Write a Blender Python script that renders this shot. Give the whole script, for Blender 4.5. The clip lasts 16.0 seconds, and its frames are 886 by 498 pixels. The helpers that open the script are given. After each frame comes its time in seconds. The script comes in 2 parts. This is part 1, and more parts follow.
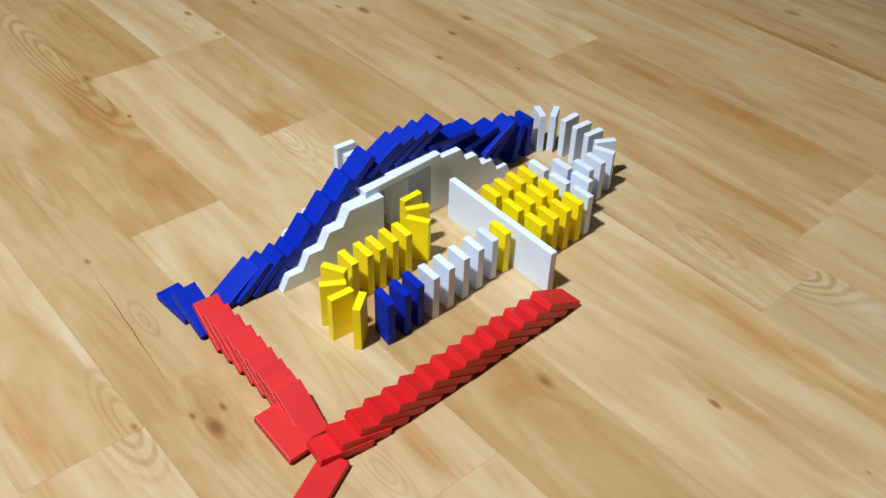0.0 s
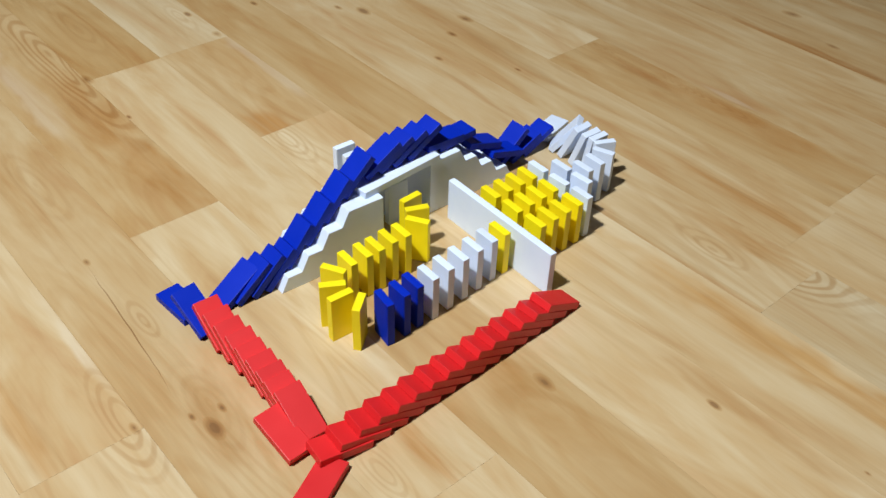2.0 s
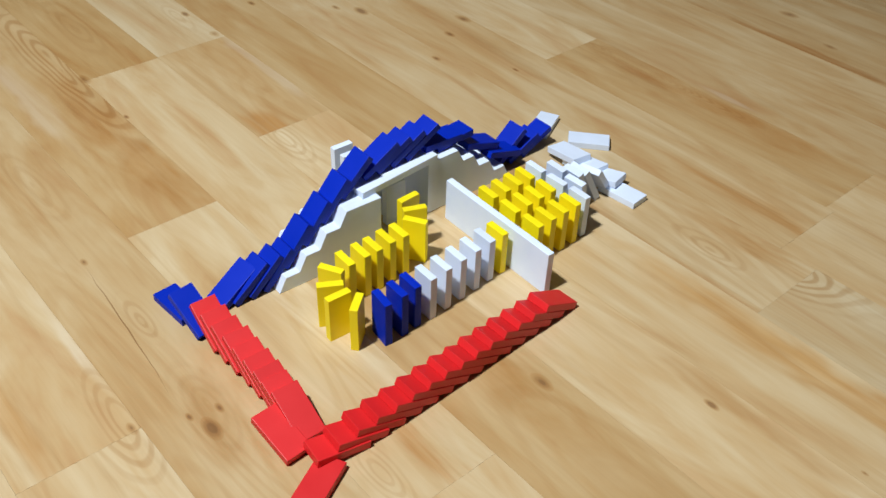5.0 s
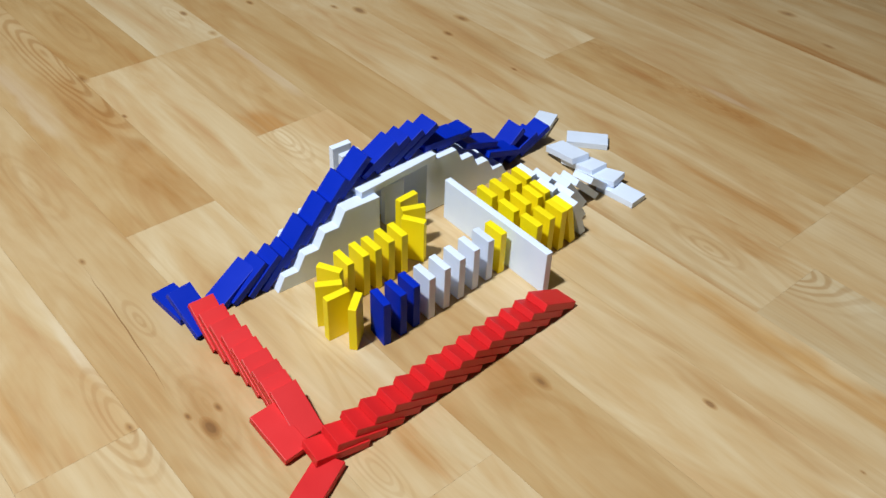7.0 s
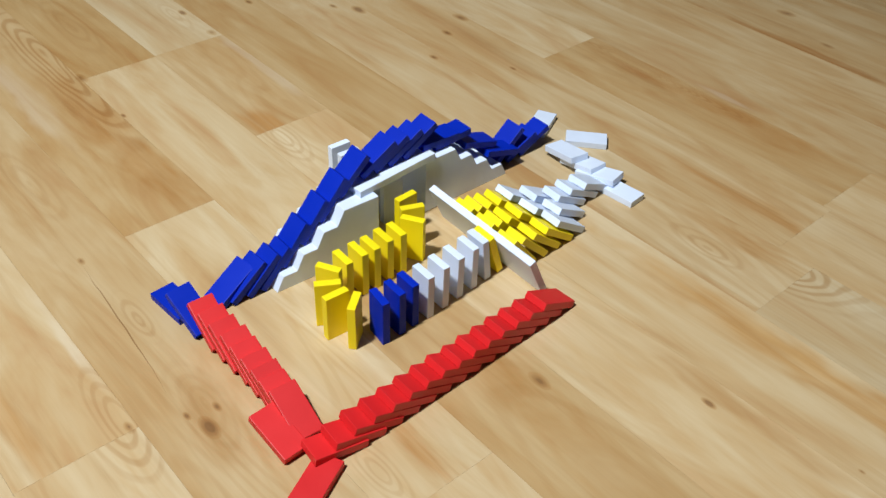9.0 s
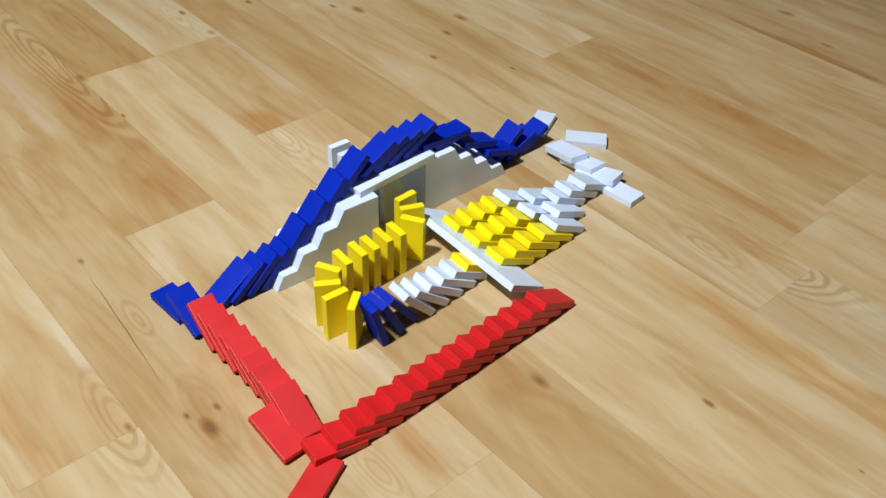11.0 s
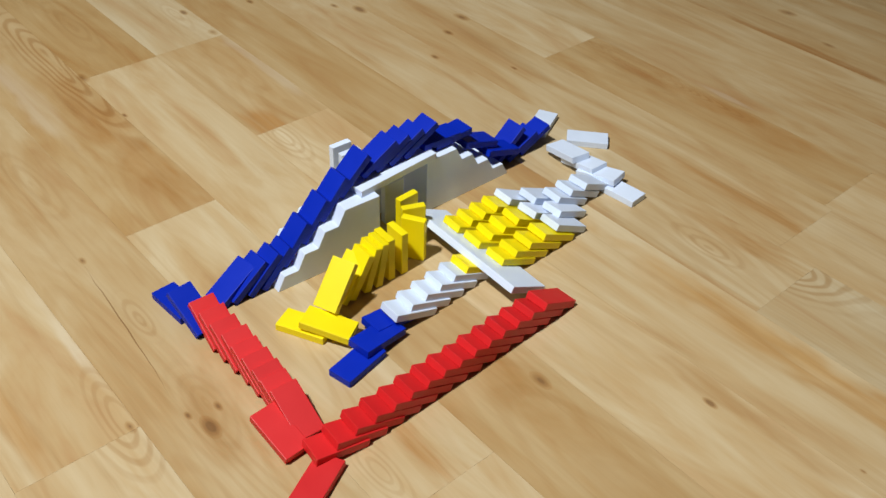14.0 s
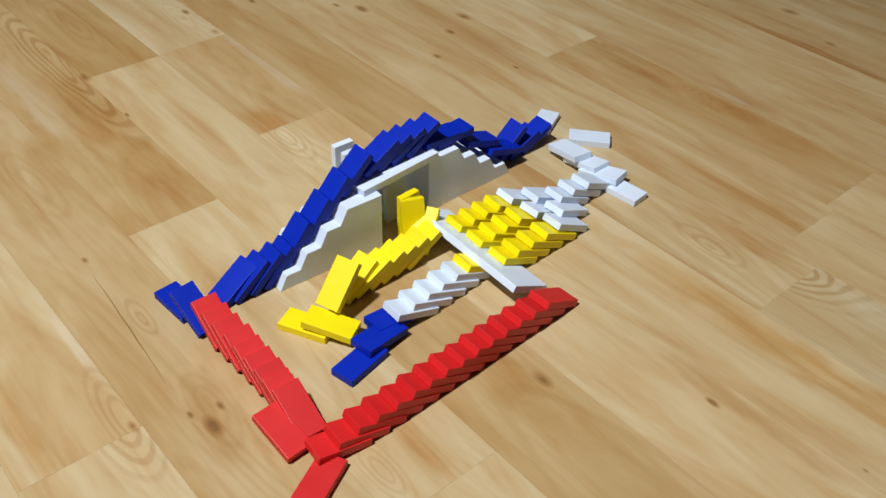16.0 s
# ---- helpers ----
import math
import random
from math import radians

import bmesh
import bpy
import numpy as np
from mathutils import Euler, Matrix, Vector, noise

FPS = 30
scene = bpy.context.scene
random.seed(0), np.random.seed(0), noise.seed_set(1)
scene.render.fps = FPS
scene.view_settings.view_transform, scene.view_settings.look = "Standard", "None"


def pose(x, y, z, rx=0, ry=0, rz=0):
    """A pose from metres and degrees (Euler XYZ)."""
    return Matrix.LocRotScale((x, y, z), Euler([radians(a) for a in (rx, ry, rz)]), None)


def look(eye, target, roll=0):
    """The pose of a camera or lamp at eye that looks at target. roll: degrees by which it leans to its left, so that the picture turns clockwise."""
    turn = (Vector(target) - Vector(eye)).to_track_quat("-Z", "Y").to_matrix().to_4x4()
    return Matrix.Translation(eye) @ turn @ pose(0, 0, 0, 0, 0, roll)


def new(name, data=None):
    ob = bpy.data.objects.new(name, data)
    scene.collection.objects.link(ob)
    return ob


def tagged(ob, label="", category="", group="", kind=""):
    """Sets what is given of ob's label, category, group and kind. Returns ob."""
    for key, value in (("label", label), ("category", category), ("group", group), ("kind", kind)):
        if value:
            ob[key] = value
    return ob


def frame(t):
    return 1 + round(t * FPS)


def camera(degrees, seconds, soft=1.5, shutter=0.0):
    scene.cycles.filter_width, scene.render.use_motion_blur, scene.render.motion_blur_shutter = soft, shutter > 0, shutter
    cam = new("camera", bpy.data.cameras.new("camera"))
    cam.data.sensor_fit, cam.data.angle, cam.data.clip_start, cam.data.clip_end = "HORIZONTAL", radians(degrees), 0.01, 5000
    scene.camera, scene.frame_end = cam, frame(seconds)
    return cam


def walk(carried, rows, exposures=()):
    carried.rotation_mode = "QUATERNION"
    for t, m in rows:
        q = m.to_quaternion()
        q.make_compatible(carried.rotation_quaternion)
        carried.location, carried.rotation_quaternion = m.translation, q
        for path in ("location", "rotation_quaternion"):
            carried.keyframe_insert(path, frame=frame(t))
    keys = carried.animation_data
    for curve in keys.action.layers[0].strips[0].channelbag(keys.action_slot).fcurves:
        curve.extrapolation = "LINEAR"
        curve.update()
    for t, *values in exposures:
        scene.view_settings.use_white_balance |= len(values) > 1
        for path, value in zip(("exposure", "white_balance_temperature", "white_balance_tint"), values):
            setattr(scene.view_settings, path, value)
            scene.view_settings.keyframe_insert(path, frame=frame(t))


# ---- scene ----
# ---- camera: a hand-held view that turns a little about one place ----
cam = camera(50.913, 16.0, soft=1.5, shutter=0.5)
EYE = Vector((-0.3459, -0.4896, 0.5918))


def aim(heading, down, roll):
    h, d = radians(heading), radians(down)
    way = Vector((math.cos(h) * math.cos(d), math.sin(h) * math.cos(d), -math.sin(d)))
    return look(EYE, EYE + way, roll)


walk(cam, [(t, aim(a, b, c)) for t, a, b, c in (
    (0.0, 50.054, 39.267, 1.985),
    (0.5, 50.040, 39.256, 2.006),
    (1.0, 50.029, 39.242, 2.027),
    (1.5, 50.025, 39.229, 2.028),
    (2.0, 50.018, 39.213, 2.033),
    (2.5, 49.999, 39.197, 2.058),
    (3.0, 49.969, 39.192, 2.087),
    (3.5, 49.937, 39.192, 2.110),
    (4.0, 49.906, 39.193, 2.128),
    (6.5, 49.736, 39.227, 2.210),
    (7.0, 49.714, 39.235, 2.218),
    (7.5, 49.681, 39.248, 2.221),
    (8.0, 49.653, 39.259, 2.239),
    (8.5, 49.639, 39.266, 2.261),
    (9.0, 49.635, 39.270, 2.271),
    (11.5, 49.619, 39.274, 2.263),
    (12.0, 49.632, 39.279, 2.269),
    (12.5, 49.648, 39.287, 2.270),
    (13.0, 49.666, 39.291, 2.262),
    (13.5, 49.692, 39.293, 2.246),
    (14.0, 49.721, 39.295, 2.215),
    (14.5, 49.755, 39.299, 2.175),
    (15.0, 49.796, 39.306, 2.139),
    (15.5, 49.845, 39.322, 2.112),
    (16.0, 49.886, 39.342, 2.084),
)], [(0.0, 0.0, 6500, 10), (9.0, -0.02, 6500, 10), (11.5, -0.08, 6560, 10), (12.5, -0.10, 6680, 10), (14.5, -0.17, 6780, 10), (16.0, -0.19, 6800, 10)])

# ---- light: one shaded lamp high up on the side, bounced by an added room ----
world = bpy.data.worlds.new("world")
scene.world = world
world.use_nodes = True
world.node_tree.nodes["Background"].inputs[0].default_value = (0.9, 0.95, 1.0, 1)
world.node_tree.nodes["Background"].inputs[1].default_value = 0.01

LAMP = Vector((-0.88, 0.0, 2.1))
lamp_data = bpy.data.lights.new("room_lamp", "AREA")
lamp_data.shape, lamp_data.size = "DISK", 0.15
lamp_data.energy, lamp_data.color = 72.5, (0.945, 0.985, 1.01)
lamp = new("room_lamp", lamp_data)
lamp.matrix_world = look(LAMP, (1.0, 0.5, 0.0))


# ---- materials ----
def material(name, rough, spec=0.5):
    m = bpy.data.materials.new(name)
    m.use_nodes = True
    b = m.node_tree.nodes["Principled BSDF"]
    b.inputs["Roughness"].default_value = rough
    b.inputs["Specular IOR Level"].default_value = spec
    return m, m.node_tree.nodes, m.node_tree.links, b


def plastic(name, colour, rough, gloss=0.3):
    """Moulded plastic with faint mottling, scuffs and a little difference from piece to piece."""
    m, n, l, b = material(name, rough, gloss)
    co = n.new("ShaderNodeTexCoord")
    info = n.new("ShaderNodeObjectInfo")
    big = n.new("ShaderNodeTexNoise")
    big.inputs["Scale"].default_value, big.inputs["Detail"].default_value = 45, 3
    fine = n.new("ShaderNodeTexNoise")
    fine.inputs["Scale"].default_value, fine.inputs["Detail"].default_value = 900, 4
    add = n.new("ShaderNodeVectorMath")
    comb = n.new("ShaderNodeCombineXYZ")
    l.new(info.outputs["Random"], comb.inputs[0])
    l.new(co.outputs["Object"], add.inputs[0])
    l.new(comb.outputs[0], add.inputs[1])
    l.new(add.outputs[0], big.inputs["Vector"])
    l.new(add.outputs[0], fine.inputs["Vector"])
    hsv = n.new("ShaderNodeHueSaturation")
    hsv.inputs["Color"].default_value = (*colour, 1)
    val = n.new("ShaderNodeMath")
    val.operation = "MULTIPLY_ADD"
    val.inputs[1].default_value, val.inputs[2].default_value = 0.12, 0.88
    mix = n.new("ShaderNodeMath")
    mix.operation = "MULTIPLY_ADD"
    mix.inputs[1].default_value = 0.12
    l.new(big.outputs["Fac"], mix.inputs[0])
    l.new(val.outputs[0], mix.inputs[2])
    l.new(info.outputs["Random"], val.inputs[0])
    l.new(mix.outputs[0], hsv.inputs["Value"])
    l.new(hsv.outputs[0], b.inputs["Base Color"])
    ro = n.new("ShaderNodeMapRange")
    ro.inputs["To Min"].default_value, ro.inputs["To Max"].default_value = rough - 0.08, rough + 0.1
    l.new(big.outputs["Fac"], ro.inputs[0])
    l.new(ro.outputs[0], b.inputs["Roughness"])
    bump = n.new("ShaderNodeBump")
    bump.inputs["Strength"].default_value, bump.inputs["Distance"].default_value = 0.08, 0.0004
    l.new(fine.outputs["Fac"], bump.inputs["Height"])
    l.new(bump.outputs[0], b.inputs["Normal"])
    return m


RED = plastic("red_plastic", (0.66, 0.014, 0.017), 0.50, 0.5)
BLUE = plastic("blue_plastic", (0.0003, 0.021, 0.42), 0.48, 0.18)
YELLOW = plastic("yellow_plastic", (0.95, 0.78, 0.006), 0.46, 0.4)
WHITE = plastic("white_plastic", (0.70, 0.80, 0.97), 0.44)


def wood(name):
    """Light oak laminate: soft cloudy tone, long fibres, wandering rings, darker streaks; another cut of it on each strip.
    A strip's own tone is in its object colour: red holds the value, green the warmth."""
    m, n, l, b = material(name, 0.42, 0.4)
    co = n.new("ShaderNodeTexCoord")
    info = n.new("ShaderNodeObjectInfo")
    comb = n.new("ShaderNodeCombineXYZ")
    far = n.new("ShaderNodeMath")
    far.operation, far.inputs[1].default_value = "MULTIPLY", 37.0
    l.new(info.outputs["Random"], far.inputs[0])
    for i in range(3):
        l.new(far.outputs[0], comb.inputs[i])
    add = n.new("ShaderNodeVectorMath")
    l.new(co.outputs["Object"], add.inputs[0])
    l.new(comb.outputs[0], add.inputs[1])

    def stretched(sx, sy, scale, detail, rough=0.55, warp=0.0, place=None):
        mp = n.new("ShaderNodeMapping")
        mp.inputs["Scale"].default_value = (sx, sy, 1)
        tx = n.new("ShaderNodeTexNoise")
        tx.inputs["Scale"].default_value, tx.inputs["Detail"].default_value = scale, detail
        tx.inputs["Roughness"].default_value, tx.inputs["Distortion"].default_value = rough, warp
        l.new(place or add.outputs[0], mp.inputs[0])
        l.new(mp.outputs[0], tx.inputs["Vector"])
        return tx.outputs["Fac"]

    def ramp(src, stops, smooth=False):
        r = n.new("ShaderNodeValToRGB")
        if smooth:
            r.color_ramp.interpolation = "EASE"
        while len(r.color_ramp.elements) < len(stops):
            r.color_ramp.elements.new(0.5)
        for e, (p, c) in zip(r.color_ramp.elements, stops):
            e.position, e.color = p, (*c, 1)
        l.new(src, r.inputs[0])
        return r.outputs[0]

    def flat(colour):
        x = n.new("ShaderNodeRGB")
        x.outputs[0].default_value = (*colour, 1)
        return x.outputs[0]

    def mixed(kind, fac, a, c):
        x = n.new("ShaderNodeMix")
        x.data_type, x.blend_type = "RGBA", kind
        if isinstance(fac, float):
            x.inputs[0].default_value = fac
        else:
            l.new(fac, x.inputs[0])
        l.new(a, x.inputs[6])
        l.new(c, x.inputs[7])
        return x.outputs[2]

    def calc(op, *values):
        x = n.new("ShaderNodeMath")
        x.operation = op
        for i, v in enumerate(values):
            if isinstance(v, (int, float)):
                x.inputs[i].default_value = v
            else:
                l.new(v, x.inputs[i])
        return x.outputs[0]

    # the floor's own plan: across and along the strips
    geo = n.new("ShaderNodeNewGeometry")
    plan = n.new("ShaderNodeMapping")
    plan.inputs["Rotation"].default_value = (0, 0, -radians(TURN))
    l.new(geo.outputs["Position"], plan.inputs[0])
    xyz = n.new("ShaderNodeSeparateXYZ")
    l.new(plan.outputs[0], xyz.inputs[0])
    U, V = xyz.outputs[0], xyz.outputs[1]
    ripple = stretched(1.0, 0.35, 34, 2, 0.5, 0.3)
    wobble = calc("MULTIPLY_ADD", ripple, 2.0, -1.0)
    drift = calc("MULTIPLY_ADD", stretched(1.0, 0.3, 17, 1.5, 0.45), 2.0, -1.0)
    grain = stretched(1.0, 0.05, 75, 3, 0.6, 0.4)

    broad = stretched(1.0, 0.15, 22, 4, 0.58, 1.1)
    base = ramp(broad, [(0.28, (0.485, 0.325, 0.168)), (0.42, (0.530, 0.400, 0.226)), (0.54, (0.566, 0.458, 0.286)), (0.72, (0.612, 0.520, 0.352))])
    cloud = ramp(stretched(1.0, 0.3, 15, 3, 0.6, 0.7), [(0.34, (0.90, 0.80, 0.66)), (0.58, (1, 1, 1))])
    c = mixed("MULTIPLY", 0.55, base, cloud)
    # growth rings: level lines of a long smooth swelling
    swell = stretched(1.0, 0.16, 11, 1.0, 0.4, 0.8)
    wave = calc("SINE", calc("MULTIPLY", swell, 70.0))
    rings = ramp(calc("MULTIPLY_ADD", wave, 0.5, 0.5), [(0.05, (0.84, 0.73, 0.60)), (0.55, (1, 1, 1))], True)
    where = ramp(stretched(1.0, 0.25, 6, 2, 0.5), [(0.44, (0, 0, 0)), (0.70, (0.42, 0.42, 0.42))])
    c = mixed("MULTIPLY", where, c, rings)
    fibre = ramp(stretched(1.0, 0.02, 330, 4, 0.6), [(0.25, (0.91, 0.88, 0.84)), (0.6, (1, 1, 1))])
    c = mixed("MULTIPLY", 0.5, c, fibre)
    streak = ramp(stretched(1.0, 0.06, 52, 4, 0.62, 0.6), [(0.30, (0.70, 0.57, 0.42)), (0.44, (1, 1, 1))])
    c = mixed("MULTIPLY", 0.31, c, streak)

    # the strip's own tone
    tone = n.new("ShaderNodeSeparateColor")
    l.new(info.outputs["Color"], tone.inputs[0])
    c = mixed("MULTIPLY", tone.outputs[1], c, flat((0.98, 0.80, 0.56)))
    hsv = n.new("ShaderNodeHueSaturation")
    l.new(c, hsv.inputs["Color"])
    l.new(tone.outputs[0], hsv.inputs["Value"])
    c = hsv.outputs[0]

    def window(k, low, high):
        inside = calc("MULTIPLY", calc("GREATER_THAN", U, SEAM + k * PITCH), calc("LESS_THAN", U, SEAM + (k + 1) * PITCH))
        return calc("MULTIPLY", inside, calc("MULTIPLY", calc("GREATER_THAN", V, low), calc("LESS_THAN", V, high)))

    def oval(u, v, ru, rv, amount, by=wobble):
        """0 in the middle, 1 on the oval's edge, with an uneven outline."""
        du = calc("DIVIDE", calc("ADD", U, -u), ru)
        dv = calc("DIVIDE", calc("ADD", V, -v), rv)
        d = calc("SQRT", calc("ADD", calc("MULTIPLY", du, du), calc("MULTIPLY", dv, dv)))
        return calc("ADD", d, calc("MULTIPLY", by, amount))

    # coloured heartwood and pale sapwood along some strips
    for k, low, high, u, v, hu, hv, colour, most in STREAKS:
        d = oval(u, v, hu, hv, 0.9)
        fac = calc("MULTIPLY", calc("MULTIPLY", ramp(d, [(0.25, (1, 1, 1)), (1.0, (0, 0, 0))], True), calc("MULTIPLY", grain, most * 1.9)), window(k, low, high))
        c = mixed("MULTIPLY" if max(colour) >= 0.8 else "MIX", fac, c, flat(colour))
    # figured growth: nested arches round a heart
    for k, low, high, u, v, ru, rv, lines, most in FIGURES:
        d = oval(u, v, ru, rv, 0.55, drift)
        line = calc("MULTIPLY_ADD", calc("SINE", calc("MULTIPLY", calc("POWER", calc("MAXIMUM", d, 0.01), 0.85), lines * 6.283)), 0.5, 0.5)
        near = calc("MULTIPLY", calc("MULTIPLY", ramp(d, [(0.45, (1, 1, 1)), (1.15, (0, 0, 0))], True), most * 0.8), window(k, low, high))
        c = mixed("MULTIPLY", near, c, ramp(line, [(0.05, (0.74, 0.59, 0.43)), (0.7, (1, 0.98, 0.95))], True))
    # knots
    spot = None
    for u, v, size in KNOTS:
        d = calc("DIVIDE", oval(u, v, 1.0, 2.0, size * 0.45), size * 0.56)
        spot = d if spot is None else calc("MINIMUM", spot, d)
    c = mixed("MULTIPLY", 0.75, c, ramp(spot, [(0.18, (0.36, 0.23, 0.14)), (0.42, (0.62, 0.47, 0.33)), (0.8, (0.87, 0.78, 0.66)), (1.0, (1, 1, 1))], True))
    # one long drying crack
    line = calc("ADD", calc("ADD", U, calc("MULTIPLY", V, -0.075)), calc("MULTIPLY_ADD", wobble, 0.004, 0.1828))
    off = calc("ADD", calc("MULTIPLY", calc("ABSOLUTE", line), 1000.0), calc("MULTIPLY", calc("POWER", calc("ABSOLUTE", calc("ADD", V, -0.155)), 2.0), 85.0))
    c = mixed("MULTIPLY", 0.75, c, ramp(off, [(0.45, (0.45, 0.33, 0.23)), (1.0, (1, 1, 1))]))
    l.new(c, b.inputs["Base Color"])
    ro = n.new("ShaderNodeMapRange")
    ro.inputs["To Min"].default_value, ro.inputs["To Max"].default_value = 0.36, 0.50
    l.new(broad, ro.inputs[0])
    l.new(ro.outputs[0], b.inputs["Roughness"])
    bump = n.new("ShaderNodeBump")
    bump.inputs["Strength"].default_value, bump.inputs["Distance"].default_value = 0.10, 0.0005
    l.new(fibre, bump.inputs["Height"])
    l.new(bump.outputs[0], b.inputs["Normal"])
    return m


# the floor's strips: first seam, width, turn, and where strips butt
SEAM, PITCH, TURN, GAPW = 0.0905, 0.1015, 1.9, 0.00005
BUTTS = {-4: (0.040,), -3: (-0.42, 0.62), -2: (-0.160, 0.272), -1: (-0.37, 0.14, 0.598), 0: (-0.45, 0.352, 0.600), 1: (-0.50, 0.035, 0.80),
         2: (-0.197, 0.72), 3: (-0.155, 0.62), 4: (-0.145, 0.280), 5: (-0.30, 0.52), 6: (-0.22, 0.45), 7: (-0.35, 0.34), 8: (-0.15, 0.50)}
# strip, from and to along it, value, warmth
TONES = ((-4, -9, 0.04, 1.04, 0.17), (-4, 0.04, 9, 1.02, 0.30), (-3, -9, 9, 0.93, 0.54), (-2, -9, -0.16, 1.05, 0.23), (-2, -0.16, 0.272, 1.05, 0.19), (-2, 0.272, 9, 0.91, 0.74),
         (-1, -9, 0.14, 0.91, 0.74), (-1, 0.14, 0.598, 1.05, 0.23), (-1, 0.598, 9, 0.85, 0.98), (0, -9, 0.352, 1.10, 0.16), (0, 0.352, 0.6, 0.97, 0.54), (0, 0.6, 9, 1.01, 0.17),
         (1, -9, 0.035, 1.05, 0.29), (1, 0.035, 9, 0.88, 0.78), (2, -9, -0.197, 0.97, 0.07), (2, -0.197, 9, 1.0, 0.28), (3, -9, -0.155, 1.01, 0.29),
         (3, -0.155, 9, 0.96, 0.52), (4, -9, -0.145, 1.01, 0.42), (4, -0.145, 0.28, 0.90, 0.79), (4, 0.28, 9, 1.05, 0.19), (5, -9, 9, 0.94, 0.48), (6, -9, 9, 0.94, 0.54),
         (7, -9, 9, 0.88, 0.61), (8, -9, 9, 0.85, 0.61), (9, -9, 9, 0.77, 0.67))
# strip, from and to along it, middle, half width and length, colour, strength
STREAKS = ((1, -0.50, 0.035, 0.268, -0.27, 0.026, 0.36, (0.88, 0.70, 0.48), 0.9), (0, -0.45, 0.352, 0.180, -0.24, 0.013, 0.15, (0.80, 0.68, 0.55), 0.8),
           (0, 0.352, 0.60, 0.187, 0.50, 0.012, 0.13, (0.58, 0.49, 0.36), 0.45), (-4, 0.04, 1.0, -0.218, 0.17, 0.007, 0.08, (0.66, 0.56, 0.40), 0.7),
           (0, 0.352, 0.60, 0.112, 0.365, 0.034, 0.09, (0.84, 0.62, 0.40), 0.9), (7, -0.35, 0.34, 0.806, 0.08, 0.014, 0.30, (0.80, 0.62, 0.45), 0.9),
           (5, -0.30, 0.52, 0.606, 0.055, 0.006, 0.06, (0.60, 0.50, 0.37), 0.35), (4, -0.145, 0.28, 0.580, 0.05, 0.026, 0.20, (0.88, 0.72, 0.54), 0.7),
           (-1, -0.37, 0.14, 0.050, -0.12, 0.034, 0.07, (0.84, 0.70, 0.52), 0.7), (-3, -0.42, 0.62, -0.166, 0.0, 0.034, 0.07, (0.84, 0.72, 0.58), 0.8),
           (-2, 0.272, 1.0, -0.032, 0.44, 0.036, 0.24, (0.86, 0.70, 0.52), 0.8), (-2, 0.272, 1.0, -0.082, 0.62, 0.022, 0.20, (0.58, 0.47, 0.32), 0.4),
           (-4, 0.04, 1.0, -0.290, 0.10, 0.012, 0.12, (0.84, 0.66, 0.46), 0.8), (-2, -0.16, 0.272, -0.055, -0.13, 0.012, 0.06, (0.84, 0.64, 0.44), 0.8),
           (3, -0.155, 0.62, 0.44, -0.08, 0.026, 0.14, (0.86, 0.68, 0.48), 0.8), (2, -0.197, 0.72, 0.372, -0.12, 0.016, 0.08, (0.86, 0.70, 0.52), 0.6))
# strip, from and to along it, heart, half width and length, rings, strength
FIGURES = ((-2, 0.272, 1.0, -0.022, 0.640, 0.042, 0.36, 7, 0.85), (2, -0.60, -0.197, 0.376, -0.165, 0.050, 0.16, 9, 0.95), (-4, -1.0, 0.04, -0.226, 0.05, 0.034, 0.085, 5, 0.7),
           (-4, 0.04, 1.0, -0.221, 0.05, 0.020, 0.09, 4, 0.5), (4, -0.145, 0.28, 0.582, 0.19, 0.022, 0.33, 12, 0.55), (-3, -0.42, 0.62, -0.157, 0.153, 0.014, 0.05, 3, 0.5),
           (-3, -0.42, 0.62, -0.150, 0.42, 0.026, 0.12, 4, 0.3), (0, -0.45, 0.352, 0.112, 0.33, 0.024, 0.08, 4, 0.5), (2, -0.197, 0.72, 0.336, -0.11, 0.022, 0.07, 4, 0.5),
           (-2, -0.16, 0.272, -0.092, -0.12, 0.018, 0.06, 4, 0.4), (-1, 0.598, 1.3, 0.040, 0.74, 0.030, 0.16, 4, 0.3), (-3, -0.42, 0.62, -0.160, 0.03, 0.030, 0.10, 5, 0.22),
           (0, 0.60, 1.2, 0.170, 0.70, 0.020, 0.09, 4, 0.35))
# middle and size
KNOTS = ((0.073, -0.130, 0.013), (0.166, -0.239, 0.006), (-0.155, 0.019, 0.006), (-0.170, 0.004, 0.012), (-0.179, 0.026, 0.005), (-0.162, 0.264, 0.007), (-0.009, 0.487, 0.005),
         (-0.010, 0.603, 0.015), (0.184, 0.616, 0.013), (0.182, 0.694, 0.008), (0.276, 0.669, 0.008), (0.388, 0.552, 0.013), (0.366, 0.584, 0.009), (0.490, 0.442, 0.015),
         (0.443, 0.416, 0.010), (0.381, 0.373, 0.008), (0.844, 0.062, 0.014), (0.890, 0.156, 0.016), (0.444, 0.285, 0.006), (0.202, -0.360, 0.004), (-0.220, 0.045, 0.008))
OAK = wood("oak_laminate")


def paint(name, colour):
    m, n, l, b = material(name, 0.8, 0.2)
    tx = n.new("ShaderNodeTexNoise")
    tx.inputs["Scale"].default_value, tx.inputs["Detail"].default_value = 6, 5
    r = n.new("ShaderNodeValToRGB")
    r.color_ramp.elements[0].color = (*[c * 0.93 for c in colour], 1)
    r.color_ramp.elements[1].color = (*colour, 1)
    l.new(tx.outputs["Fac"], r.inputs[0])
    l.new(r.outputs[0], b.inputs["Base Color"])
    return m


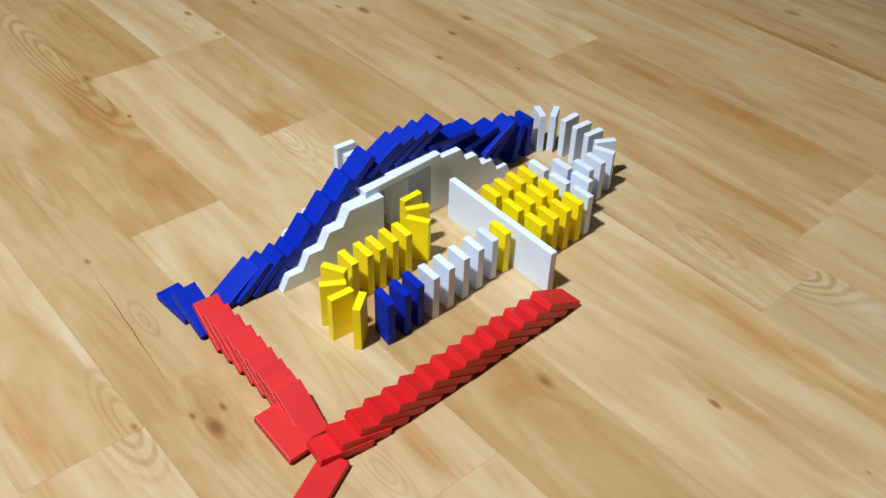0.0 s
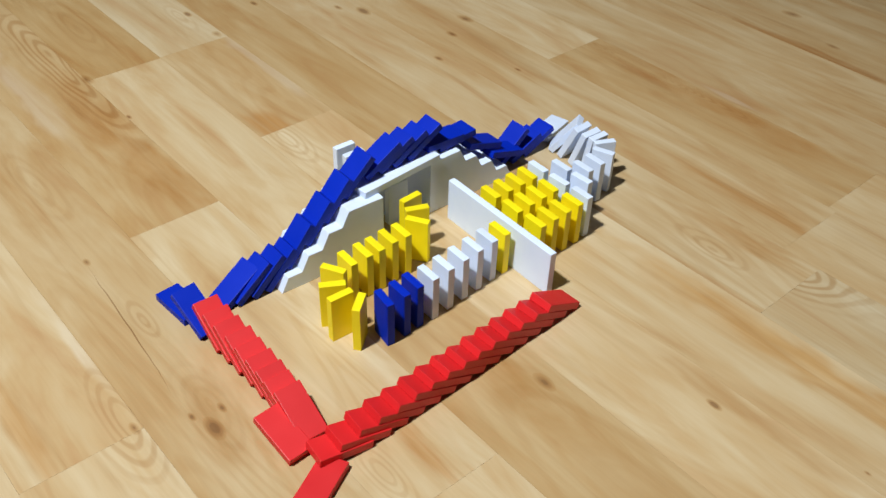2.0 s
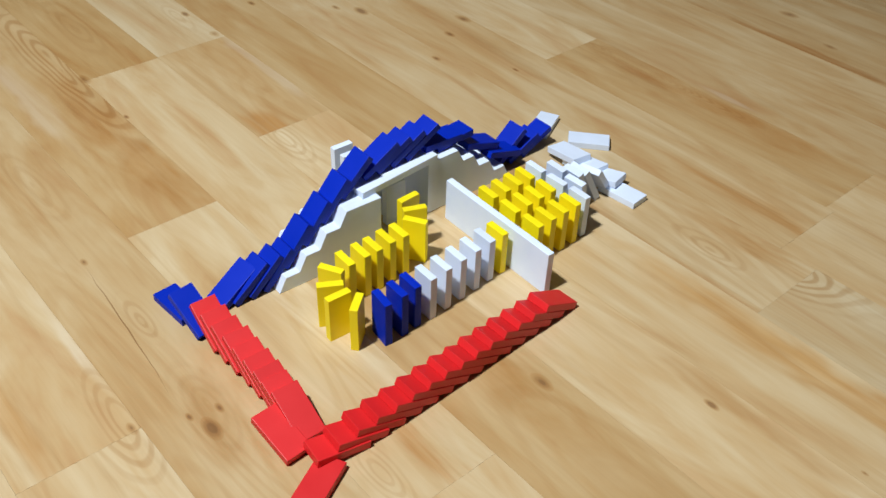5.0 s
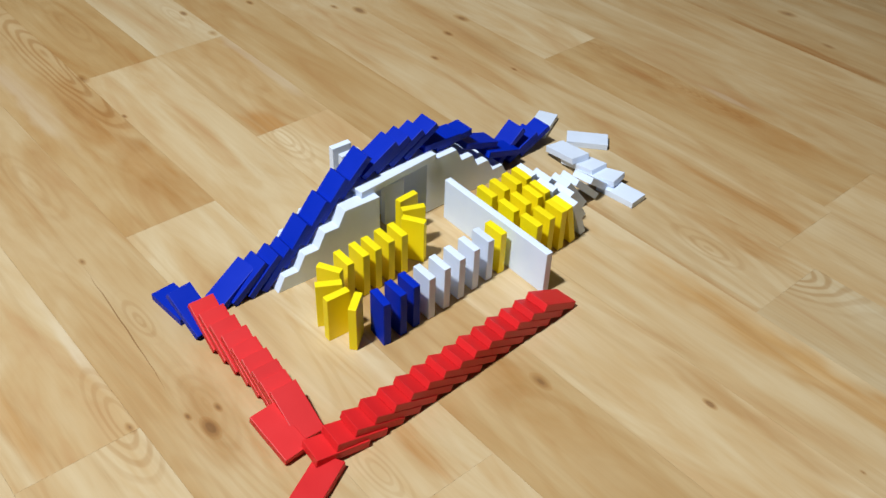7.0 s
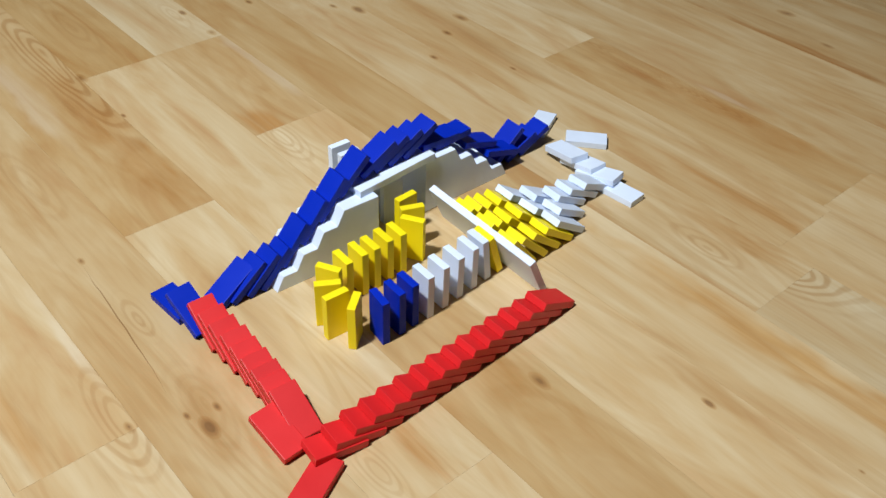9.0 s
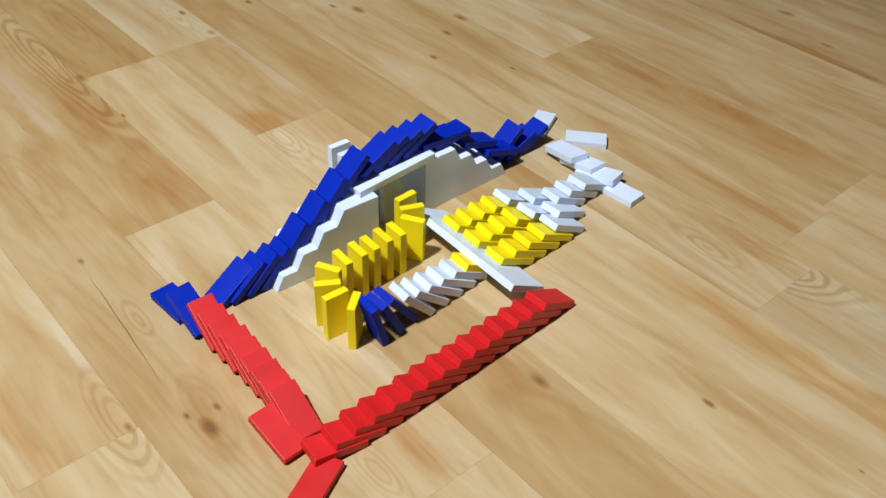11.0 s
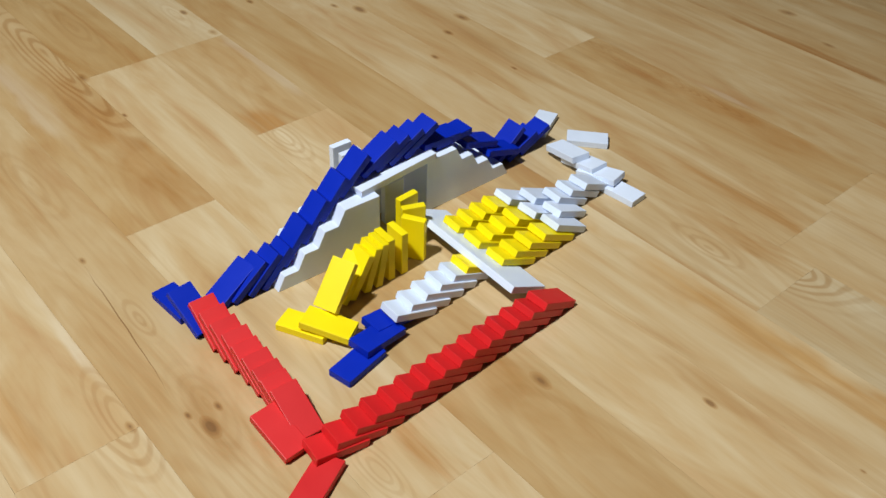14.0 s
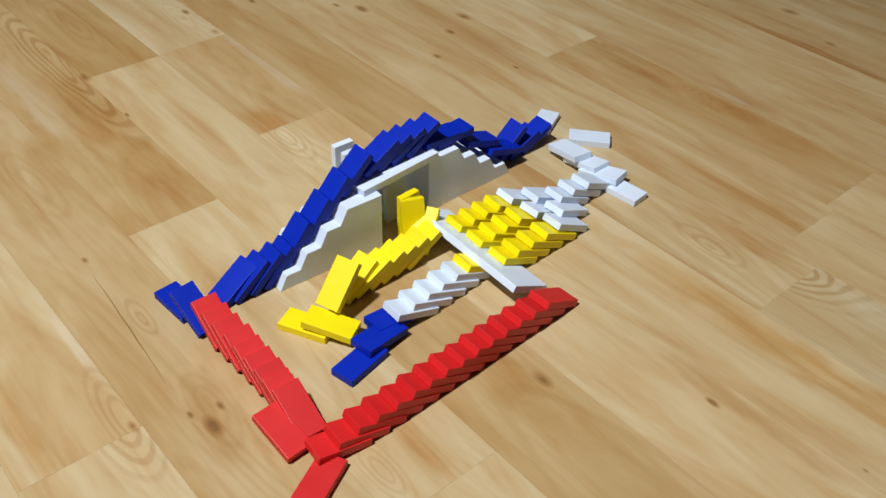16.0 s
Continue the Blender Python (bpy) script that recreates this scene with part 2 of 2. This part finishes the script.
# walls and ceiling are out of view, kept dark so bounced fill stays low
WALL = paint("unseen_wall_paint", (0.085, 0.08, 0.075))
CEIL = paint("unseen_ceiling_paint", (0.20, 0.20, 0.20))
JOINT, *_ = material("joint_filler", 0.7)
JOINT.node_tree.nodes["Principled BSDF"].inputs["Base Color"].default_value = (0.46, 0.33, 0.19, 1)


# ---- the floor, and an unseen room closed round it for bounced light ----
def box_mesh(name, lo, hi, mat):
    bm = bmesh.new()
    bmesh.ops.create_cube(bm, size=1)
    for v in bm.verts:
        v.co = [a + (c + 0.5) * (d - a) for a, c, d in zip(lo, v.co, hi)]
    me = bpy.data.meshes.new(name)
    bm.to_mesh(me)
    bm.free()
    me.materials.append(mat)
    return me


X0, X1, Y0, Y1, TOP = -1.7, 2.3, -1.7, 2.3, 2.45
floor = tagged(new("floor", box_mesh("floor", (X0, Y0, -0.05), (X1, Y1, -0.0025), JOINT)),
               "light oak laminate floor with staggered strips", "floor", kind="structure")
for nm, lo, hi in (("wall_west", (X0 - 0.1, Y0 - 0.1, -0.05), (X0, Y1 + 0.1, TOP)), ("wall_east", (X1, Y0 - 0.1, -0.05), (X1 + 0.1, Y1 + 0.1, TOP)),
                   ("wall_south", (X0, Y0 - 0.1, -0.05), (X1, Y0, TOP)), ("wall_north", (X0, Y1, -0.05), (X1, Y1 + 0.1, TOP))):
    tagged(new(nm, box_mesh(nm, lo, hi, WALL)), "unseen dark room wall added to bounce a little light", "wall", kind="structure")
tagged(new("ceiling", box_mesh("ceiling", (X0 - 0.1, Y0 - 0.1, TOP), (X1 + 0.1, Y1 + 0.1, TOP + 0.1), CEIL)), "unseen grey ceiling added to bounce a little light", "ceiling", kind="structure")

# ---- dominoes ----
T, W, H = 0.0075, 0.024, 0.048


def bevelled(name, size, mat, r):
    """A moulded slab that stands on z = 0, with rounded edges."""
    bm = bmesh.new()
    bmesh.ops.create_cube(bm, size=1)
    for v in bm.verts:
        v.co = (v.co.x * size[0], v.co.y * size[1], (v.co.z + 0.5) * size[2])
    bmesh.ops.bevel(bm, geom=list(bm.edges), offset=r, segments=2, profile=0.6, affect="EDGES")
    me = bpy.data.meshes.new(name)
    bm.to_mesh(me)
    bm.free()
    me.materials.append(mat)
    return me


SLAB = {c: bevelled("domino", (T, W, H), m, 0.0006) for c, m in (("red", RED), ("blue", BLUE), ("yellow", YELLOW), ("white", WHITE))}


def tip(x, y, heading, a=0.0, z=0.0, roll=0.0):
    """A slab whose foot's leading edge has its middle at (x, y, z), tipped over that edge by a degrees towards heading."""
    return pose(x, y, z, 0, 0, heading) @ pose(0, 0, 0, roll, a, 0) @ pose(-T / 2, 0, 0)


def foot(x, y, heading):
    """The middle of the leading edge of a slab that stands with its middle at (x, y)."""
    h = radians(heading)
    return x + T / 2 * math.cos(h), y + T / 2 * math.sin(h)


def domino(colour, m, label, group):
    ob = tagged(new("domino", SLAB[colour]), label, "domino", group)
    ob.matrix_world = m
    return ob


def topple(gaps, p, last=90.0):
    """The tilts of slabs that topple one after the other, each leaning on the next: p is the number of the slab at the front
    and how far it has gone to the next one; past the last it goes on down to lie flat."""
    n = len(gaps) + 1
    k = min(int(p), n - 1)
    f = p - k
    touch = [math.asin(min(0.95, (g - T) / H)) for g in gaps]
    a = [0.0] * n
    a[k] = touch[k] * f if k < n - 1 else radians(last) * min(1, f)
    for i in range(k - 1, -1, -1):
        a[i] = a[i + 1] + math.asin(max(-0.9, min(0.95, (gaps[i] * math.cos(a[i + 1]) - T - 0.0004) / H)))
    return [math.degrees(v) for v in a]


def lerp(rows, t):
    if t <= rows[0][0]:
        return rows[0][1]
    for (ta, a), (tb, b) in zip(rows, rows[1:]):
        if t <= tb:
            return a + (b - a) * (t - ta) / (tb - ta)
    return rows[-1][1]


MOVES = []  # (thing, rows)
TICKS = [i * 0.1 for i in range(161)]


def still_chain(colour, feet, heading, label, group, last=90.0):
    """A run of slabs that has already fallen."""
    gaps = [math.dist(p, q) for p, q in zip(feet, feet[1:])]
    tilts = topple(gaps, len(feet), last)
    for i, ((x, y), a) in enumerate(zip(feet, tilts)):
        domino(colour, tip(x, y, heading(i) + random.uniform(-1.2, 1.2), a), label, group)


# the red run in front, and the one that turns away from its end
G = "red dominoes that have fallen"
still_chain("red", [(0.1645 - i * 0.01745, -0.0665 - i * 0.00122) for i in range(15)], lambda i: 183.0 - 0.09 * max(0, i - 5) ** 2 , "red plastic domino fallen onto its neighbour on the floor", G, 80.5)
domino("red", tip(-0.1125, -0.0902, 209.5, 90), "red plastic domino lying flat on the oak floor", G)
domino("red", tip(-0.131, -0.070, 95, 77, 0.0005), "red plastic domino lying on top of its fallen neighbours", G)
LEFT = [(-0.1140, -0.060, 66), (-0.1140, -0.045, 66), (-0.1135, -0.031, 65), (-0.1140, -0.0145, 64), (-0.1145, 0.0025, 63), (-0.1150, 0.0195, 62), (-0.1165, 0.0370, 61), (-0.1175, 0.0545, 60), (-0.1190, 0.0715, 59)]
for x, y, a in LEFT:
    domino("red", tip(x + 0.0015, y, 89 + random.uniform(-0.8, 0.8), a), "red plastic domino fallen onto its neighbour on the floor", G)

# ---- the bridge: two flights of steps with a plank between them ----
RISE, GO, SLOPE, FLAT, DEEP = 0.0158, 0.0150, 0.0082, 0.0395, 0.048


def stairs(name):
    """A solid block of four steps with raked risers, up along x, front on y = 0."""
    pts, x = [(0, 0)], 0.0
    for i in range(4):
        x += SLOPE
        pts.append((x, RISE * (i + 1)))
        x += GO if i < 3 else FLAT
        pts.append((x, RISE * (i + 1)))
    pts.append((x, 0))
    bm = bmesh.new()
    a = [bm.verts.new((px, 0, pz)) for px, pz in pts]
    b = [bm.verts.new((px, DEEP, pz)) for px, pz in pts]
    bm.faces.new(a)
    bm.faces.new(b[::-1])
    for i in range(len(pts)):
        j = (i + 1) % len(pts)
        bm.faces.new((a[j], a[i], b[i], b[j]))
    bmesh.ops.recalc_face_normals(bm, faces=bm.faces)
    bmesh.ops.bevel(bm, geom=list(bm.edges), offset=0.0007, segments=2, profile=0.6, affect="EDGES")
    me = bpy.data.meshes.new(name)
    bm.to_mesh(me)
    bm.free()
    me.materials.append(WHITE)
    return me, x


STEPS, LONG = stairs("toy_staircase")
up = tagged(new("toy_staircase", STEPS), "white plastic toy staircase under the rising blue dominoes", "toy staircase", "staircases of the bridge")
up.matrix_world = pose(-0.0435, 0.1045, 0, 0, 0, -1)
down = tagged(new("toy_staircase", STEPS), "white plastic toy staircase where the dominoes step down", "toy staircase", "staircases of the bridge")
down.matrix_world = pose(0.2625, 0.1236 + DEEP, 0, 0, 0, 181.3)
deck = tagged(new("bridge_plank", bevelled("bridge_plank", (0.100, 0.046, T), WHITE, 0.0007)), "white plastic plank laid as a deck across two staircases", "plank")
deck.matrix_world = pose(0.1050, 0.1375, 4 * RISE, 0, 0, 6.0)

# ---- blue dominoes: from the floor, over the bridge and down again ----
GB = "blue dominoes on the way over the bridge"
LB = "blue plastic domino fallen onto the next one"
domino("blue", tip(-0.1238, 0.1205, 96, 90), "blue plastic domino lying flat on the oak floor", GB)
domino("blue", tip(-0.1215, 0.0965, 97, 59), LB, GB)
for x, y, h, a in ((-0.097, 0.1245, 11, 63), (-0.0834, 0.1235, 4, 54), (-0.066, 0.1235, 2, 48), (-0.051, 0.124, 1, 44)):
    domino("blue", tip(x, y, h, a), LB, GB)
for x, y, z, a in ((-0.027, 0.1255, RISE, 40), (-0.004, 0.1265, 2 * RISE, 40), (0.0180, 0.1280, 3 * RISE, 41.5), (0.0425, 0.1310, 4 * RISE, 47)):
    domino("blue", tip(x, y, 1, a, z), "blue plastic domino leaning forward on a white step", GB)
ON = 4 * RISE + T
for i, x in enumerate((0.0715, 0.0875, 0.1055, 0.1245)):
    domino("blue", tip(x, 0.1355 + i * 0.0010, 1, 60, ON), "blue plastic domino fallen onto the next one on the deck", GB)

# the last blue ones still move: place and tilt at the start, at the end, and when
for x, y, z, a, x2, z2, a2, t0, t1 in (
        (0.148, 0.1400, ON, 92, 0.148, ON, 93, 0.0, 1.0),
        (0.166, 0.1420, 4 * RISE, 84, 0.166, 4 * RISE, 86, 0.0, 1.6),
        (0.201, 0.1430, 3 * RISE, 79, 0.206, 0.050, 108, 0.0, 1.7),
        (0.227, 0.1385, 2 * RISE, 57, 0.236, 0.030, 107, 0.0, 1.6),
        (0.250, 0.1500, 1 * RISE, 43, 0.266, 0.003, 49, 0.0, 1.4),
        (0.281, 0.1490, 0, 16, 0.279, 0, 65, 0.0, 1.4),
        (0.304, 0.1510, 0, 4, 0.300, 0, 65, 0.0, 1.5)):
    ob = domino("blue", tip(x, y, 1, a, z), "blue plastic domino toppling down the steps", GB)
    rows = []
    for t in TICKS:
        f = lerp([(t0, 0.0), (t1, 1.0)], t)
        f = f * f * (3 - 2 * f)
        rows.append((t, tip(x + (x2 - x) * f, y, 1, a + (a2 - a) * f, z + (z2 - z) * f)))
    MOVES.append((ob, rows))

# ---- white dominoes: the bend behind, which falls first ----
GW = "white dominoes in the bend"
LW = "white plastic domino standing in a bend, then falling"
# standing middle and heading; foot, heading, tilt and height at rest; start and end of the fall
for x, y, h, x2, y2, h2, a2, z2, t0, t1 in (
        (0.3241, 0.1475, -24, 0.3426, 0.1616, 28, 90, 0, 0.1, 2.15),
        (0.3377, 0.1371, -55, 0.366, 0.133, -47, 90, 0, 0.3, 4.1),
        (0.3429, 0.1176, -85, 0.3357, 0.1229, -97, 79, 0.006, 0.7, 4.3),
        (0.3425, 0.0986, -90, 0.336, 0.100, -90, 80, 0.003, 1.0, 4.35),
        (0.3420, 0.0798, -91, 0.331, 0.074, -77, 81, 0.002, 1.5, 4.35),
        (0.3395, 0.0604, -114, 0.3335, 0.0440, -83, 90, 0, 2.6, 4.35)):
    fx, fy = foot(x, y, h)
    ob = domino("white", tip(fx, fy, h), LW, GW)
    rows = []
    for t in TICKS:
        f = lerp([(t0, 0.0), (t1, 1.0)], t)
        f, g = f ** (1.6 if t0 < 0.2 else 1.35), f ** 3.6
        rows.append((t, tip(fx + (x2 - fx) * g, fy + (y2 - fy) * g, h + (h2 - h) * g, a2 * min(1.0, f * 1.2), z2 * g)))
    MOVES.append((ob, rows))

# ---- the field of three rows, the wide plank, and the long row after it ----


def moving_chain(feet, schedule, colours, label, group, last=90.0):
    """A run of slabs that topples by a schedule of (seconds, progress)."""
    gaps = [math.dist(p[:2], q[:2]) for p, q in zip(feet, feet[1:])]
    tilts = [topple(gaps, lerp(schedule, t), last) for t in TICKS]
    for i, colour in enumerate(colours):
        x, y, h = feet[i]
        ob = domino(colour, tip(x, y, h), "%s plastic domino %s" % (colour, label), group)
        MOVES.append((ob, [(t, tip(x, y, h, a[i])) for t, a in zip(TICKS, tilts)]))


def west(x, y, h=180.0):
    return (*foot(x, y, h), h)


ROW = [west(0.1600, 0.029)] + [west(0.1457, 0.0134)] + [west(0.1289 - 0.01938 * i, 0.0125 - 0.00225 * i) for i in range(5)] \
    + [west(0.0337, 0.0034), west(0.0178, 0.0016), west(0.0, 0.0, 174)]
RC = ["", "yellow"] + ["white"] * 5 + ["blue"] * 3
AFTER = [(8.25, 5.0), (8.65, 6.0), (8.8, 6.6), (9.0, 7.5), (9.2, 8.3), (10.9, 14.0), (11.25, 14.55), (11.5, 14.9), (11.65, 15.0)]
FIELD = "three rows that run into the plank"
C_FEET = [west(0.2513, 0.0077)] + [west(0.2354 - 0.0179 * i, 0.0052 - 0.0011 * i) for i in range(4)]
B_FEET = [west(0.2697, 0.0264, 184), west(0.2491, 0.0381, 183)] + [west(0.2325 - 0.0175 * i, 0.0373 - 0.0015 * i, 178) for i in range(4)]
A_FEET = [west(0.3250, 0.0481, 202), west(0.3059, 0.0426), west(0.2864, 0.0408), west(0.2695, 0.0556), west(0.2479, 0.0684)] + [west(0.2306 - 0.0174 * i, 0.0664 - 0.0009 * i, 179) for i in range(4)]


def on_line(feet, row):
    """The same feet with the row's own line kept straight, for the gaps."""
    return [(x, row[0][1], h) for x, _, h in feet] + [(x, row[0][1], h) for x, _, h in row]


sched_c = [(5.6, 0.0), (6.25, 1.0), (6.7, 1.7), (7.1, 2.2), (7.5, 3.0), (7.9, 3.9)] + AFTER
sched_b = [(4.6, 0.0), (5.3, 1.0), (6.55, 2.0), (7.1, 2.8), (7.5, 3.5), (7.9, 4.7), (8.1, 5.4)] + [(t, p + 1) for t, p in AFTER]
sched_a = [(2.7, 0.0), (3.6, 1.0), (4.2, 2.0), (4.8, 3.0), (5.5, 4.0), (6.8, 5.0), (7.3, 5.8), (7.7, 6.8), (8.0, 7.8)] + [(t, p + 4) for t, p in AFTER]


def field_row(feet, schedule, colours, label, back=(), settle=(0, 0, 0)):
    """back: how far the feet of the first slabs kick back as these go down. settle: how the first one shifts and turns by then."""
    line = on_line(feet, ROW)
    gaps = [abs(p[0] - q[0]) for p, q in zip(line, line[1:])]
    tilts = [topple(gaps, lerp(schedule, t)) for t in TICKS]
    for i, colour in enumerate(colours):
        x, y, h = feet[i]
        b = back[i] if i < len(back) else 0.0
        ob = domino(colour, tip(x, y, h), "%s plastic domino %s" % (colour, label), FIELD)
        dx, dy, dh = settle if i == 0 else (0, 0, 0)
        rows = []
        for t, a in zip(TICKS, tilts):
            f = min(1, a[i] / 68)
            rows.append((t, tip(x + b * f + dx * f * f, y + dy * f * f, h + dh * f * f, a[i])))
        MOVES.append((ob, rows))
    return [a[len(feet):] for a in tilts]


IN_FIELD = "standing in a packed field, then toppling"
rest = field_row(C_FEET, sched_c, ["white"] + ["yellow"] * 4, IN_FIELD, (0.008, 0.004, 0.002))
field_row(B_FEET, sched_b, ["white"] * 2 + ["yellow"] * 4, IN_FIELD, (0.008, 0.005, 0.002))
field_row(A_FEET, sched_a, ["white"] * 5 + ["yellow"] * 4, IN_FIELD, (0.006, 0.009, 0.008, 0.005, 0.002), (0.004, -0.003, -21))
# the blue ones at the row's end slide and turn as they come to rest: foot, heading, tilt, height
ENDS = {9: (-0.0145, -0.0125, 194, 90, 0.0), 8: (0.0141, -0.0034, 190, 84, 0.0035), 7: (0.0390, 0.0090, 184, 83, 0.001)}
for i, ((x, y, h), colour) in enumerate(zip(ROW, RC)):
    if colour:
        ob = domino(colour, tip(x, y, h), "%s plastic domino in the single row past the plank" % colour, "single row past the plank")
    else:
        ob = tagged(new("wide_plank", bevelled("wide_plank", (T, 0.150, H), WHITE, 0.0007)), "long white plastic plank standing on edge, then falling", "plank")
    rows = []
    for t, a in zip(TICKS, rest):
        x2, y2, h2, a2, z2 = ENDS.get(i, (x + (0.0013 * i if i else 0.0), y, h, rest[-1][i], 0.0))
        f = a[i] / max(1.0, rest[-1][i])
        rows.append((t, tip(x + (x2 - x) * f, y + (y2 - y) * f, h + (h2 - h) * f, a2 * f, z2 * f)))
    MOVES.append((ob, rows))

# ---- yellow bend and the row back to the bridge ----
GY = "yellow dominoes in the bend and the row back"
for x, y, h, x2, y2, h2, a2, z2, key in (
        (-0.0203, 0.0087, 131, -0.0237, 0.0090, 123, 83, 0.0056, ((11.0, 0.0), (11.3, 0.24), (12.0, 0.41), (12.5, 0.49), (12.9, 0.58), (13.4, 0.86), (13.7, 1.0))),
        (-0.0282, 0.0260, 89, -0.0378, 0.0266, 119, 90, 0.0, ((11.1, 0.0), (11.3, 0.20), (12.0, 0.37), (12.5, 0.45), (12.9, 0.58), (13.4, 0.86), (13.7, 1.0))),
        (-0.0259, 0.0420, 62, -0.0285, 0.0430, 20, 49, 0.0155, ((11.5, 0.0), (12.2, 0.1), (12.9, 0.33), (13.3, 0.65), (14.0, 0.95), (14.6, 1.0))),
        (-0.0134, 0.0591, 30, -0.004, 0.062, 10, 58, 0.0, ((12.0, 0.0), (12.6, 0.15), (13.3, 0.6), (14.5, 0.9), (16.0, 1.0)))):
    fx, fy = foot(x, y, h)
    ob = domino("yellow", tip(fx, fy, h), "yellow plastic domino in the bend, then falling", GY)
    rows = []
    for t in TICKS:
        f = lerp(key, t)
        rows.append((t, tip(fx + (x2 - fx) * f, fy + (y2 - fy) * f, h + (h2 - h) * f, a2 * f, z2 * f)))
    MOVES.append((ob, rows))


def east(x, y, h=0.0):
    return (*foot(x, y, h), h)


BACK = [east(0.0047, 0.0635), east(0.0227, 0.0649), east(0.0368, 0.0654), east(0.0533, 0.0675), east(0.0688, 0.0676), east(0.0909, 0.0707, 33), east(0.1022, 0.0866, 70), east(0.1081, 0.1046, 95)]
moving_chain(BACK[:6], [(12.7, 0.0), (13.2, 1.0), (13.6, 2.0), (14.0, 3.0), (14.4, 4.2), (14.8, 5.0), (15.0, 5.12), (15.3, 5.35), (15.7, 5.78), (16.0, 6.0)],
             ["yellow"] * 6, "in the row back to the bridge, toppling late", GY, 50.0)
moving_chain(BACK[6:], [(15.0, 0.0), (15.6, 0.7), (15.9, 1.0), (16.0, 1.02)],
             ["yellow"] * 2, "standing before the opening of the bridge", GY)

# white ones that wait behind the opening and past the bridge
for x, y in ((0.1115, 0.1335), (0.1045, 0.1510), (0.1045, 0.1685), (0.1060, 0.1860), (0.1075, 0.2035), (0.1075, 0.2215)):
    domino("white", tip(*foot(x, y, 90), 90), "white plastic domino standing behind the bridge", "white dominoes behind the bridge")


# ---- floor strips ----
rng = random.Random(11)
across = pose(0, 0, 0, 0, 0, TURN)
for k in range(-17, 21):
    ends = sorted(BUTTS.get(k, (rng.uniform(-0.4, 0.4),)))
    while ends[-1] < Y1 - 0.25:
        ends.append(ends[-1] + rng.uniform(0.40, 0.75))
    while ends[0] > Y0 + 0.25:
        ends.insert(0, ends[0] - rng.uniform(0.32, 0.62))
    xa, xb = SEAM + k * PITCH, SEAM + (k + 1) * PITCH
    ends[0], ends[-1] = max(ends[0], Y0 - 0.02), min(ends[-1], Y1 + 0.02)
    for ya, yb in zip(ends, ends[1:]):
        me = box_mesh("strip", (GAPW, GAPW, -0.006), (xb - xa - GAPW, yb - ya - GAPW, 0), OAK)
        ob = new("strip", me)
        ob.parent = floor
        ob.matrix_parent_inverse = Matrix()
        ob.matrix_basis = across @ pose(xa, ya, 0)
        tone = next(((v, w) for j, lo, hi, v, w in TONES if j == k and lo < (ya + yb) / 2 < hi), None)
        ob.color = (*(tone or (rng.uniform(0.90, 1.03), rng.uniform(0.2, 0.7))), 0, 1)


def motions():
    for ob, rows in MOVES:
        # only the ticks where the thing's pose changes, and those next to them
        same = [max(abs(a - b) for r, s in zip(m, q) for a, b in zip(r, s)) < 1e-6 for (_, m), (_, q) in zip(rows, rows[1:])]
        kept = [r for i, r in enumerate(rows) if i in (0, len(rows) - 1) or not (same[i - 1] and same[i])]
        walk(ob, kept)


motions()
